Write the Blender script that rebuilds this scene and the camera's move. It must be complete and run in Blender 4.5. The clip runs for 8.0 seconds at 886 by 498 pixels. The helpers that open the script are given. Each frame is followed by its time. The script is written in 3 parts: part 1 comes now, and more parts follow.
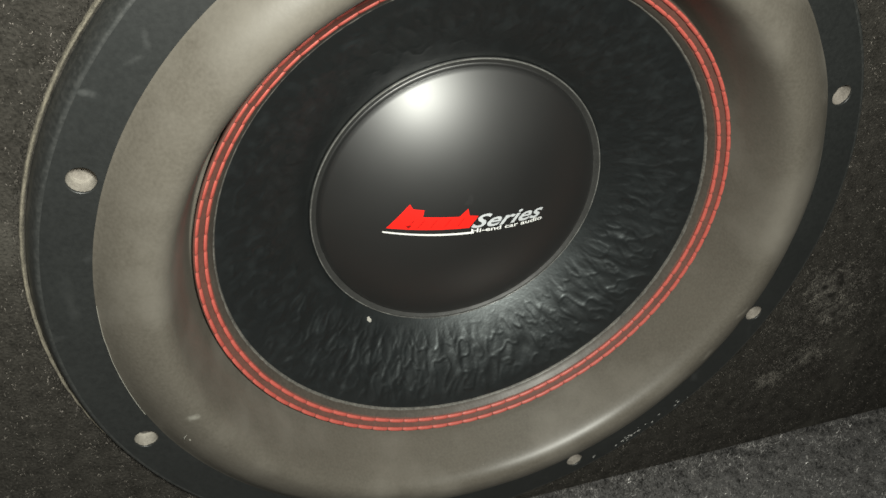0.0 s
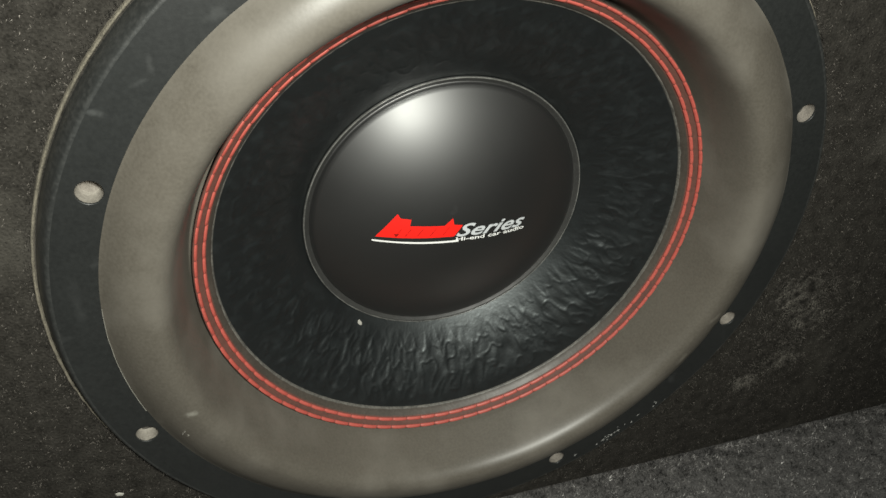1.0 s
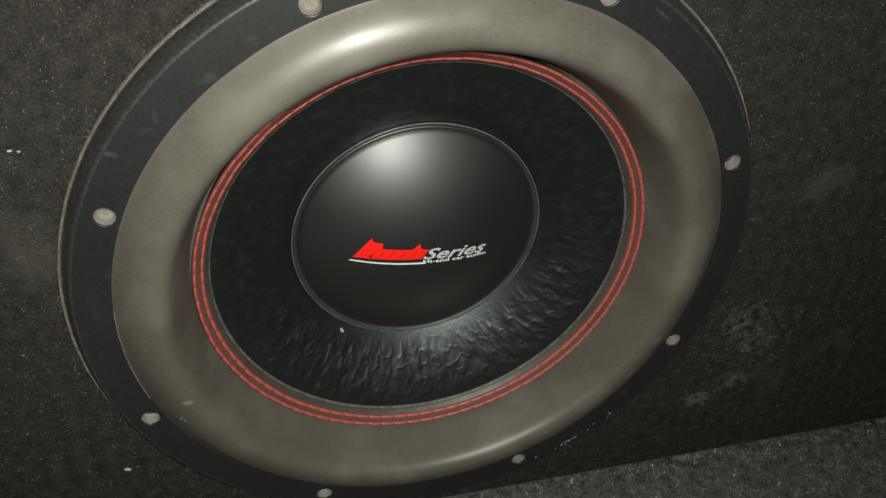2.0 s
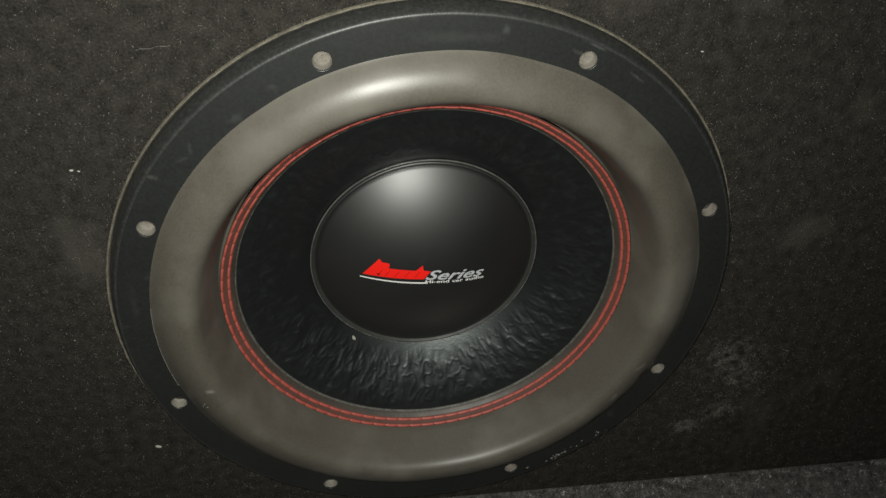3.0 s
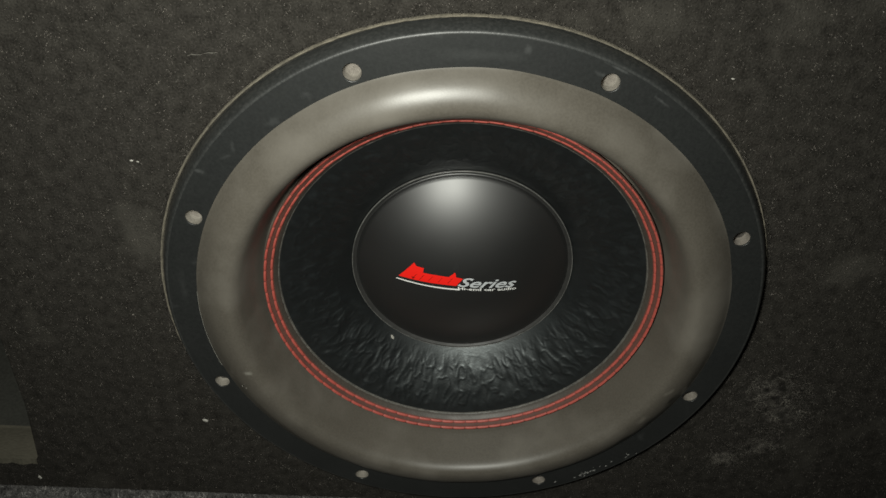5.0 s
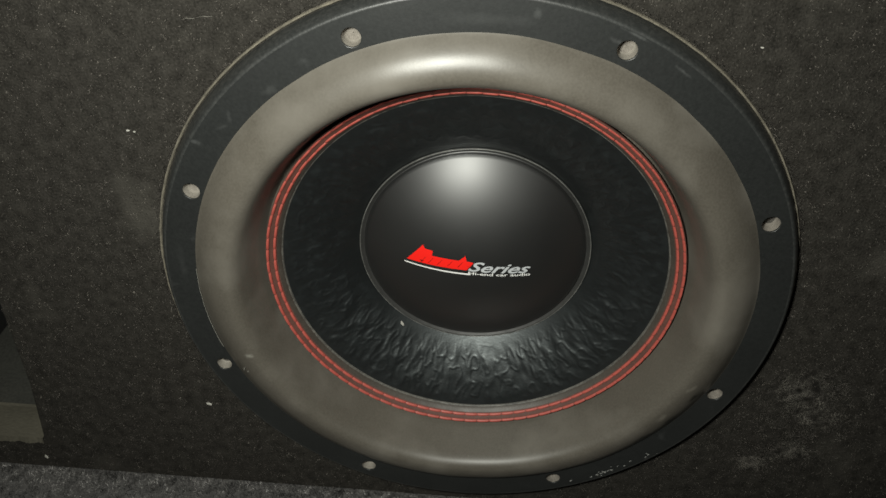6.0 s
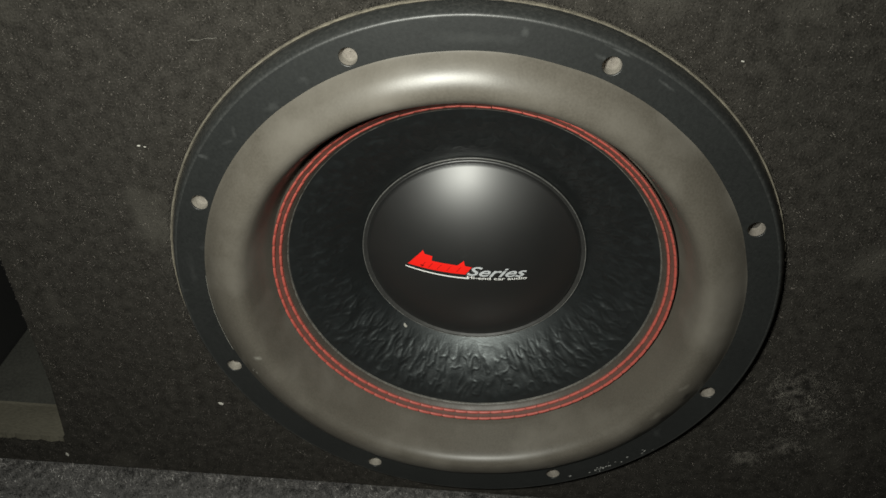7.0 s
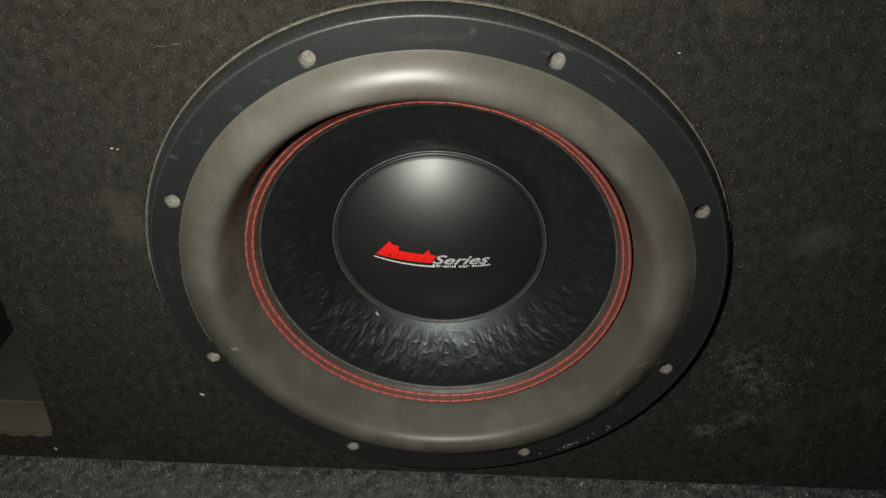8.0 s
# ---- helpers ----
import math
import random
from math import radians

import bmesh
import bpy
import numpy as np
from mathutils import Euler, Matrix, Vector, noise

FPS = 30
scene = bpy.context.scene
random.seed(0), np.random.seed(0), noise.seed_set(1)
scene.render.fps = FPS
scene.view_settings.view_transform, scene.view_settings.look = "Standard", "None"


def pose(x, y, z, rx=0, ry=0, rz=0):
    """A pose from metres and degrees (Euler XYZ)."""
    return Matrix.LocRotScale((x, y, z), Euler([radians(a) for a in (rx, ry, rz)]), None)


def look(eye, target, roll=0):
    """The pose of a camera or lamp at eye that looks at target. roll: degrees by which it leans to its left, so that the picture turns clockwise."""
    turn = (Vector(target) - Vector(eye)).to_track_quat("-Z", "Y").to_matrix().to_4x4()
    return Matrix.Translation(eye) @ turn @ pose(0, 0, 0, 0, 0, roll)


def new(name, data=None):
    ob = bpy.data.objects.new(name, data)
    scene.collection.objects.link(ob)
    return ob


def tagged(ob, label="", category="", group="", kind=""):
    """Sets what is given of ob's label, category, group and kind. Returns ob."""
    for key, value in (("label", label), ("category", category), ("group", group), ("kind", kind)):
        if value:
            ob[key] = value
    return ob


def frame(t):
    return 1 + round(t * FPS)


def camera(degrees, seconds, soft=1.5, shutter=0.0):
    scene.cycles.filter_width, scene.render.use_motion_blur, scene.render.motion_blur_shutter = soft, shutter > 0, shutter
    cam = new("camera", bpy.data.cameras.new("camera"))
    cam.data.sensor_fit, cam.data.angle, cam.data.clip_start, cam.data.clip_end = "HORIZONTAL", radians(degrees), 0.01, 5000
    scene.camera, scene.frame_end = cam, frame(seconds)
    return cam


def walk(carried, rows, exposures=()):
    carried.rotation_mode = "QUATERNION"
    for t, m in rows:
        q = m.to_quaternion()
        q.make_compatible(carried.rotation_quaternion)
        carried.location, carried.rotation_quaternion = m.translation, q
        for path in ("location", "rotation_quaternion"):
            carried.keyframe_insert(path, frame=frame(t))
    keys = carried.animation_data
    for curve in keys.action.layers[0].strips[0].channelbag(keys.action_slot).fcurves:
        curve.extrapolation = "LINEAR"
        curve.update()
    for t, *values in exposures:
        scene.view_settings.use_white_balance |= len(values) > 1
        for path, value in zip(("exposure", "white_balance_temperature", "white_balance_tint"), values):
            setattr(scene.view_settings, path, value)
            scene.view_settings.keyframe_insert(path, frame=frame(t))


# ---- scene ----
cam = camera(58.3, 8.0, 1.5)
PATH = [
    (0, (-0.106, -0.223, 0.184), (0.468, 1.27, -1.017), 4.4),
    (0.5, (-0.108, -0.225, 0.189), (0.471, 1.269, -1.007), 4.4),
    (1, (-0.105, -0.237, 0.197), (0.468, 1.259, -1.0), 4.7),
    (1.5, (-0.099, -0.256, 0.213), (0.444, 1.254, -0.981), 4.8),
    (2.8, (-0.065, -0.312, 0.265), (0.29, 1.261, -0.92), 4.7),
    (3, (-0.062, -0.317, 0.269), (0.26, 1.266, -0.912), 4.7),
    (3.5, (-0.049, -0.327, 0.279), (0.197, 1.272, -0.897), 4.3),
    (4, (-0.039, -0.335, 0.282), (0.128, 1.275, -0.892), 3.8),
    (5.5, (-0.006, -0.329, 0.272), (-0.043, 1.289, -0.903), 2.3),
    (6, (0.002, -0.321, 0.26), (-0.086, 1.292, -0.919), 1.7),
    (6.5, (0.005, -0.315, 0.258), (-0.115, 1.292, -0.928), 1.0),
    (7, (0.012, -0.329, 0.275), (-0.117, 1.27, -0.919), 0.3),
    (7.5, (0.023, -0.347, 0.293), (-0.097, 1.247, -0.91), -0.4),
    (8, (0.028, -0.345, 0.285), (-0.079, 1.246, -0.923), -0.9),
]
walk(cam, [(t, look(eye, target, roll)) for t, eye, target, roll in PATH],
     exposures=[(0.0, 0.98), (1.0, 0.78), (1.5, 0.54), (3.0, 0.02), (4.0, -0.02), (5.5, 0.16), (6.5, 0.39), (8.0, 0.13)])

# ---- world and light: one hand lamp held before the box, in a dark car boot ----
world = bpy.data.worlds.new("world")
scene.world = world
world.use_nodes = True
world.node_tree.nodes["Background"].inputs[0].default_value = (0.9, 0.95, 1.0, 1)
world.node_tree.nodes["Background"].inputs[1].default_value = 0.02
LAMP = (-0.067, -0.295, 0.262)
lamp_data = bpy.data.lights.new("hand_lamp", "AREA")
lamp_data.shape, lamp_data.size, lamp_data.energy = "DISK", 0.045, 1.66
lamp_data.color = (0.99, 1.0, 0.905)
lamp = new("hand_lamp", lamp_data)
lamp.matrix_world = look(LAMP, (-0.05, 0.0, 0.05))


# ---- materials ----
def rgba(c):
    return (*c, 1.0)


def surface(name, base, other, rough=0.6, rough_to=None, scale=40.0, fine=400.0, bump=0.3, depth=0.0006,
            contrast=(0.35, 0.7), specular=0.5, stain=None, stain_scale=12.0, stain_at=(0.62, 0.75), sheen=0.0,
            stretch=(1, 1, 1), coat=0.0, coat_rough=0.4, marks=(), tint=(1, 1, 1)):
    """Two scales of variation in colour, gloss and relief, in metres. marks: smears of dust or grime and
    broad paler or darker patches, (x, z, half length, half width, turn in degrees, strength, colour)."""
    m = bpy.data.materials.new(name)
    m.use_nodes = True
    nt = m.node_tree
    link, bsdf = nt.links.new, nt.nodes["Principled BSDF"]
    where = nt.nodes.new("ShaderNodeTexCoord")
    grow = nt.nodes.new("ShaderNodeMapping")
    grow.inputs["Scale"].default_value = stretch
    link(where.outputs["Object"], grow.inputs["Vector"])

    def cloud(size, detail):
        n = nt.nodes.new("ShaderNodeTexNoise")
        n.inputs["Scale"].default_value, n.inputs["Detail"].default_value = size, detail
        link(grow.outputs["Vector"], n.inputs["Vector"])
        return n.outputs["Fac"]

    def ramp(fac, low, high, a, b):
        r = nt.nodes.new("ShaderNodeValToRGB")
        r.color_ramp.elements[0].position, r.color_ramp.elements[1].position = low, high
        r.color_ramp.elements[0].color, r.color_ramp.elements[1].color = a, b
        link(fac, r.inputs["Fac"])
        return r.outputs["Color"]

    coarse, grain = cloud(scale, 5), cloud(fine, 3)
    blend = nt.nodes.new("ShaderNodeMath")
    blend.operation, blend.inputs[1].default_value = "MULTIPLY_ADD", 0.5
    half = nt.nodes.new("ShaderNodeMath")
    half.operation, half.inputs[1].default_value = "MULTIPLY", 0.5
    link(grain, half.inputs[0])
    link(coarse, blend.inputs[0])
    link(half.outputs[0], blend.inputs[2])
    colour = ramp(blend.outputs[0], contrast[0], contrast[1], rgba(base), rgba(other))
    if stain:
        mask = ramp(cloud(stain_scale, 6), stain_at[0], stain_at[1], (0, 0, 0, 1), (1, 1, 1, 1))
        mix = nt.nodes.new("ShaderNodeMix")
        mix.data_type = "RGBA"
        link(mask, mix.inputs[0])
        link(colour, mix.inputs[6])
        mix.inputs[7].default_value = rgba(stain)
        colour = mix.outputs[2]
    for mx, mz, along, across, turn, strength, hue in marks:
        spot = nt.nodes.new("ShaderNodeMapping")
        spot.vector_type = "TEXTURE"
        spot.inputs["Location"].default_value = (mx, 0, mz)
        spot.inputs["Rotation"].default_value = (0, math.radians(-turn), 0)
        spot.inputs["Scale"].default_value = (along, 1.0, across)
        link(where.outputs["Object"], spot.inputs["Vector"])
        reach = nt.nodes.new("ShaderNodeVectorMath")
        reach.operation = "LENGTH"
        link(spot.outputs["Vector"], reach.inputs[0])
        ragged = nt.nodes.new("ShaderNodeMath")
        ragged.operation, ragged.inputs[1].default_value = "MULTIPLY_ADD", 1.6
        link(cloud(1.1 / (along * across) ** 0.5, 5), ragged.inputs[0])
        link(reach.outputs["Value"], ragged.inputs[2])
        fade = nt.nodes.new("ShaderNodeMapRange")
        fade.interpolation_type = "SMOOTHSTEP"
        for k, v in (("From Min", 0.75), ("From Max", 1.75), ("To Min", strength), ("To Max", 0.0)):
            fade.inputs[k].default_value = v
        link(ragged.outputs[0], fade.inputs["Value"])
        mix = nt.nodes.new("ShaderNodeMix")
        mix.data_type = "RGBA"
        link(fade.outputs["Result"], mix.inputs[0])
        link(colour, mix.inputs[6])
        mix.inputs[7].default_value = rgba(hue)
        colour = mix.outputs[2]
    link(colour, bsdf.inputs["Base Color"])
    r0, r1 = rough, rough if rough_to is None else rough_to
    link(ramp(coarse, 0.3, 0.7, (r0, r0, r0, 1), (r1, r1, r1, 1)), bsdf.inputs["Roughness"])
    bsdf.inputs["Specular IOR Level"].default_value = specular
    bsdf.inputs["Specular Tint"].default_value = rgba(tint)
    bsdf.inputs["Sheen Weight"].default_value = sheen
    bsdf.inputs["Coat Weight"].default_value = coat
    bsdf.inputs["Coat Roughness"].default_value = coat_rough
    relief = nt.nodes.new("ShaderNodeBump")
    relief.inputs["Strength"].default_value, relief.inputs["Distance"].default_value = bump, depth
    link(blend.outputs[0], relief.inputs["Height"])
    link(relief.outputs["Normal"], bsdf.inputs["Normal"])
    return m


def fibre(name, stops, rough=0.9, clump=170.0):
    """Carpet pile: each fibre takes a shade of its own."""
    m = bpy.data.materials.new(name)
    m.use_nodes = True
    nt = m.node_tree
    bsdf = nt.nodes["Principled BSDF"]
    geo = nt.nodes.new("ShaderNodeNewGeometry")
    r = nt.nodes.new("ShaderNodeValToRGB")
    while len(r.color_ramp.elements) < len(stops):
        r.color_ramp.elements.new(0.5)
    for e, (p, c) in zip(r.color_ramp.elements, stops):
        e.position, e.color = p, rgba(c)
    nt.links.new(geo.outputs["Random Per Island"], r.inputs["Fac"])
    where = nt.nodes.new("ShaderNodeTexCoord")
    felt = nt.nodes.new("ShaderNodeTexNoise")
    felt.inputs["Scale"].default_value, felt.inputs["Detail"].default_value = clump, 6
    nt.links.new(where.outputs["Object"], felt.inputs["Vector"])
    tone = nt.nodes.new("ShaderNodeMapRange")
    for k, v in (("From Min", 0.35), ("From Max", 0.66), ("To Min", 0.2), ("To Max", 1.95)):
        tone.inputs[k].default_value = v
    nt.links.new(felt.outputs["Fac"], tone.inputs["Value"])
    shade = nt.nodes.new("ShaderNodeVectorMath")
    shade.operation = "SCALE"
    nt.links.new(r.outputs["Color"], shade.inputs[0])
    nt.links.new(tone.outputs["Result"], shade.inputs["Scale"])
    nt.links.new(shade.outputs["Vector"], bsdf.inputs["Base Color"])
    bsdf.inputs["Roughness"].default_value = rough
    bsdf.inputs["Specular IOR Level"].default_value = 0.25
    return m


PALE_GREY, GRIME = (0.075, 0.078, 0.077), (0.022, 0.02, 0.0165)
RUBBER = surface("surround_rubber", (0.081, 0.0725, 0.0595), (0.135, 0.1225, 0.103), 0.44, 0.35, 16, 900, 0.1, 0.0003, contrast=(0.3, 0.78),
                 stain=(0.16, 0.1475, 0.127), stain_scale=24, stain_at=(0.48, 0.72), specular=0.5,
                 marks=[(0.1225, -0.0535, 0.007, 0.0035, 65, 0.9, GRIME), (0.114, -0.073, 0.009, 0.0045, 57, 0.9, GRIME), (0.101, -0.090, 0.013, 0.0045, 48, 0.85, GRIME),
                        (0.080, -0.108, 0.012, 0.003, 36, 0.5, GRIME), (0.1195, -0.0445, 0.005, 0.0022, 40, 0.75, (0.19, 0.175, 0.147)),
                        (0.1085, -0.068, 0.006, 0.0032, 57, 0.7, (0.19, 0.175, 0.147)), (-0.118, -0.0425, 0.0034, 0.0024, 20, 1.0, (0.25, 0.24, 0.21)),
                        (-0.036, -0.119, 0.012, 0.006, -10, 0.45, (0.062, 0.055, 0.044)), (-0.088, -0.088, 0.018, 0.006, -45, 0.35, (0.07, 0.063, 0.052)),
                        (-0.124, 0.02, 0.008, 0.02, 0, 0.3, (0.17, 0.157, 0.135))])
FLANGE = surface("flange_plastic", (0.0125, 0.0137, 0.0136), (0.0225, 0.0243, 0.0238), 0.47, 0.39, 25, 700, 0.2, 0.0003, specular=0.7,
                 stain=(0.04, 0.042, 0.042), stain_scale=75, stain_at=(0.68, 0.8),
                 marks=[(-0.1300, 0.0830, 0.0042, 0.0018, -20, 0.55, PALE_GREY), (-0.1322, 0.0862, 0.0036, 0.0012, 60, 0.45, PALE_GREY), (-0.1157, 0.0916, 0.0042, 0.0016, 15, 0.35, PALE_GREY),
                        (-0.1122, 0.0965, 0.0016, 0.0048, 10, 0.28, PALE_GREY), (0.0537, 0.1400, 0.0050, 0.0018, -25, 0.5, PALE_GREY), (0.0600, 0.1432, 0.0075, 0.0010, -24, 0.8, PALE_GREY),
                        (0.082, 0.1285, 0.0060, 0.0010, -33, 0.6, PALE_GREY), (0.020, 0.1500, 0.0020, 0.0035, 10, 0.45, PALE_GREY), (-0.0921, 0.1111, 0.006, 0.003, 40, 0.25, PALE_GREY),
                        # Two broad, faint paler strips, on the left and the top of the ring.
                        (-0.148, 0.012, 0.003, 0.014, 0, 0.2, PALE_GREY), (0.0, 0.147, 0.03, 0.004, 0, 0.2, PALE_GREY)])
RIM = surface("rim_plastic", (0.02, 0.0215, 0.021), (0.036, 0.038, 0.037), 0.5, 0.42, 90, 900, 0.4, 0.0004, specular=0.7,
              stain=(0.05, 0.051, 0.049), stain_scale=600, stain_at=(0.45, 0.8))
CONE = surface("cone_fibre", (0.0008, 0.0011, 0.0013), (0.0032, 0.0042, 0.0047), 0.46, 0.38, 85, 750, 0.3, 0.0006, specular=1.0, coat=0.6, coat_rough=0.42, tint=(0.88, 0.98, 1.0),
               stain=(0.0085, 0.0105, 0.0112), stain_scale=170, stain_at=(0.5, 0.74))
CAP = surface("cap_plastic", (0.0025, 0.0026, 0.0026), (0.0045, 0.0046, 0.0045), 0.43, 0.49, 18, 1500, 0.04, 0.0001, specular=1.0, coat=0.9, coat_rough=0.54)
GLUE = surface("glue_bead", (0.022, 0.022, 0.021), (0.042, 0.042, 0.040), 0.56, 0.48, 120, 1200, 0.3, 0.0003, specular=0.6)
LIP = surface("lip_glue", (0.07, 0.07, 0.066), (0.22, 0.217, 0.205), 0.36, 0.3, 150, 900, 0.3, 0.0003, specular=0.8)
EDGE = surface("cone_edge", (0.05, 0.048, 0.044), (0.17, 0.162, 0.145), 0.5, 0.45, 150, 900, 0.4, 0.0004)
LIPRUBBER = surface("lip_rubber", (0.046, 0.038, 0.031), (0.078, 0.066, 0.055), 0.55, 0.45, 60, 900, 0.3, 0.0004)
BAND = surface("stitch_band", (0.088, 0.038, 0.029), (0.142, 0.064, 0.05), 0.6, 0.5, 60, 900, 0.3, 0.0004)
THREAD = surface("red_thread", (0.36, 0.064, 0.049), (0.54, 0.122, 0.095), 0.55, 0.45, 300, 2500, 0.4, 0.0003)
RED = surface("red_print", (0.93, 0.010, 0.004), (0.96, 0.013, 0.006), 0.6, 0.55, 40, 900, 0.02, 0.0001)
SILVER = surface("silver_print", (0.5, 0.52, 0.54), (0.58, 0.6, 0.62), 0.4, 0.35, 40, 900, 0.02, 0.0001)
WHITE = surface("white_print", (0.85, 0.85, 0.84), (0.9, 0.9, 0.88), 0.5, 0.45, 40, 900, 0.02, 0.0001)
SLIT = surface("dark_print_gap", (0.2, 0.006, 0.004), (0.25, 0.008, 0.005), 0.4, 0.4, 40, 900, 0.02, 0.0001)
WOOD = surface("raw_fibreboard", (0.18, 0.163, 0.14), (0.31, 0.288, 0.25), 0.85, 0.8, 90, 1200, 0.5, 0.0006)
OLDWOOD = surface("grey_fibreboard", (0.14, 0.125, 0.108), (0.26, 0.235, 0.205), 0.85, 0.8, 300, 1500, 0.5, 0.0006)
# Fibreboard at the bottom of a hole, its shade put into the colour.
DARKWOOD = surface("shaded_fibreboard", (0.03, 0.027, 0.023), (0.08, 0.072, 0.062), 0.85, 0.8, 300, 1500, 0.5, 0.0006)
SILL = surface("dusty_board_edge", (0.066, 0.06, 0.044), (0.115, 0.106, 0.08), 0.85, 0.8, 60, 900, 0.5, 0.0006,
               stretch=(0.4, 1, 1))
FRAY = surface("frayed_gasket", (0.075, 0.068, 0.053), (0.24, 0.215, 0.165), 0.9, 0.9, 250, 1500, 0.8, 0.0008)
DUST = surface("dust_fleck", (0.4, 0.39, 0.35), (0.5, 0.48, 0.44), 0.8, 0.8, 200, 1500, 0.4, 0.0003)
BOXCLOTH = surface("box_carpet", (0.014, 0.0128, 0.0108), (0.05, 0.046, 0.04), 0.95, 0.95, 160, 900, 0.9, 0.0015,
                   specular=0.15, stain=(0.075, 0.07, 0.06), stain_scale=16, stain_at=(0.6, 0.8))
FLOORCLOTH = surface("floor_carpet", (0.06, 0.058, 0.057), (0.15, 0.146, 0.143), 0.95, 0.95, 180, 900, 0.9, 0.002, specular=0.15)
PORTPAINT = surface("port_board", (0.032, 0.032, 0.028), (0.068, 0.068, 0.059), 0.7, 0.6, 30, 500, 0.3, 0.0004)
DARKCLOTH = surface("boot_lining", (0.015, 0.015, 0.016), (0.03, 0.03, 0.031), 0.95, 0.9, 40, 500, 0.5, 0.001)
PILE = fibre("box_pile", [(0.0, (0.005, 0.0045, 0.004)), (0.5, (0.034, 0.0308, 0.0268)), (0.82, (0.105, 0.095, 0.083)),
                          (0.985, (0.14, 0.127, 0.114)), (1.0, (0.18, 0.164, 0.148))], clump=150.0)
FLOORPILE = fibre("floor_pile", [(0.0, (0.02, 0.019, 0.0182)), (0.5, (0.09, 0.086, 0.083)), (0.9, (0.175, 0.168, 0.163)),
                                 (0.985, (0.25, 0.241, 0.233)), (1.0, (0.58, 0.57, 0.55))])

DUSTPILE = fibre("dust_fibre", [(0.0, (0.05, 0.046, 0.04)), (0.7, (0.08, 0.074, 0.065)), (1.0, (0.135, 0.125, 0.11))])
SMEAR = surface("dust_smear", (0.2, 0.19, 0.165), (0.27, 0.26, 0.23), 0.85, 0.8, 200, 1500, 0.4, 0.0003)
BLACKPAINT = surface("black_port_paint", (0.004, 0.004, 0.004), (0.008, 0.008, 0.008), 0.8, 0.75, 40, 600, 0.3, 0.0004)
SMUDGE = surface("grease", (0.016, 0.0162, 0.016), (0.022, 0.0222, 0.022), 0.6, 0.5, 300, 1500, 0.2, 0.0002)
GLINT = surface("bare_scratch", (0.3, 0.3, 0.29), (0.4, 0.4, 0.38), 0.35, 0.3, 200, 900, 0.1, 0.0001)


# ---- building ----
def thing(name, at, label, category, kind=""):
    ob = new(name)
    ob.empty_display_size = 0.02
    ob.location = at
    return tagged(ob, label, category, kind=kind)


def mesh_of(name, verts, faces, material, smooth=True):
    me = bpy.data.meshes.new(name)
    me.from_pydata(verts, [], faces)
    me.materials.append(material)
    if smooth:
        me.shade_smooth()
    return me


def part(name, me, parent, label="", kind=""):
    """A mesh in world coordinates, under a thing or a part."""
    if isinstance(me, bmesh.types.BMesh):
        raise TypeError("mesh wanted")
    ob = new(name, me)
    ob.parent = parent
    if parent is not None and parent.type == "EMPTY":
        ob.location = [-v for v in parent.location]
    return tagged(ob, label, kind=kind)


def lathe(name, profile, material, steps=256, shift=None, smooth=True):
    """Turns (radius, y) pairs about the y axis; shift(angle, r, y) gives an offset along y."""
    verts, faces = [], []
    n = len(profile)
    for i in range(steps):
        a = 2 * math.pi * i / steps
        c, s = math.cos(a), math.sin(a)
        for r, y in profile:
            d = shift(a, r, y) if shift else 0.0
            verts.append((r * c, y + d, r * s))
    for i in range(steps):
        k = (i + 1) % steps
        for j in range(n - 1):
            faces.append((i * n + j, i * n + j + 1, k * n + j + 1, k * n + j))
    return mesh_of(name, verts, faces, material, smooth)


def plate(name, loops, y0, y1, bevel, material):
    """A flat plate in the plane of the box front with an outline and openings, from y0 (front) to y1 (back)."""
    cu = bpy.data.curves.new(name, "CURVE")
    cu.dimensions, cu.fill_mode = "2D", "BOTH"
    cu.extrude, cu.bevel_depth, cu.bevel_resolution, cu.offset = (y1 - y0) / 2 - bevel, bevel, 2, -bevel
    for pts in loops:
        sp = cu.splines.new("POLY")
        sp.points.add(len(pts) - 1)
        for p, (x, z) in zip(sp.points, pts):
            p.co = (x, z, 0, 1)
        sp.use_cyclic_u = True
    ob = bpy.data.objects.new(name, cu)
    scene.collection.objects.link(ob)
    me = bpy.data.meshes.new_from_object(ob.evaluated_get(bpy.context.evaluated_depsgraph_get()))
    bpy.data.objects.remove(ob)
    bpy.data.curves.remove(cu)
    me.transform(Matrix.Translation((0, (y0 + y1) / 2, 0)) @ Matrix.Rotation(math.pi / 2, 4, "X"))
    me.name = name
    me.materials.clear()
    me.materials.append(material)
    return me


def ring(r, n, x=0.0, z=0.0):
    return [(x + r * math.cos(2 * math.pi * i / n), z + r * math.sin(2 * math.pi * i / n)) for i in range(n)]


def block(name, lo, hi, material, bevel=0.0015):
    bm = bmesh.new()
    bmesh.ops.create_cube(bm, size=1)
    for v in bm.verts:
        v.co = [lo[k] + (v.co[k] + 0.5) * (hi[k] - lo[k]) for k in range(3)]
    if bevel:
        bmesh.ops.bevel(bm, geom=bm.edges[:], offset=bevel, segments=2, affect="EDGES", profile=0.5)
    me = bpy.data.meshes.new(name)
    bm.to_mesh(me)
    bm.free()
    me.materials.append(material)
    return me


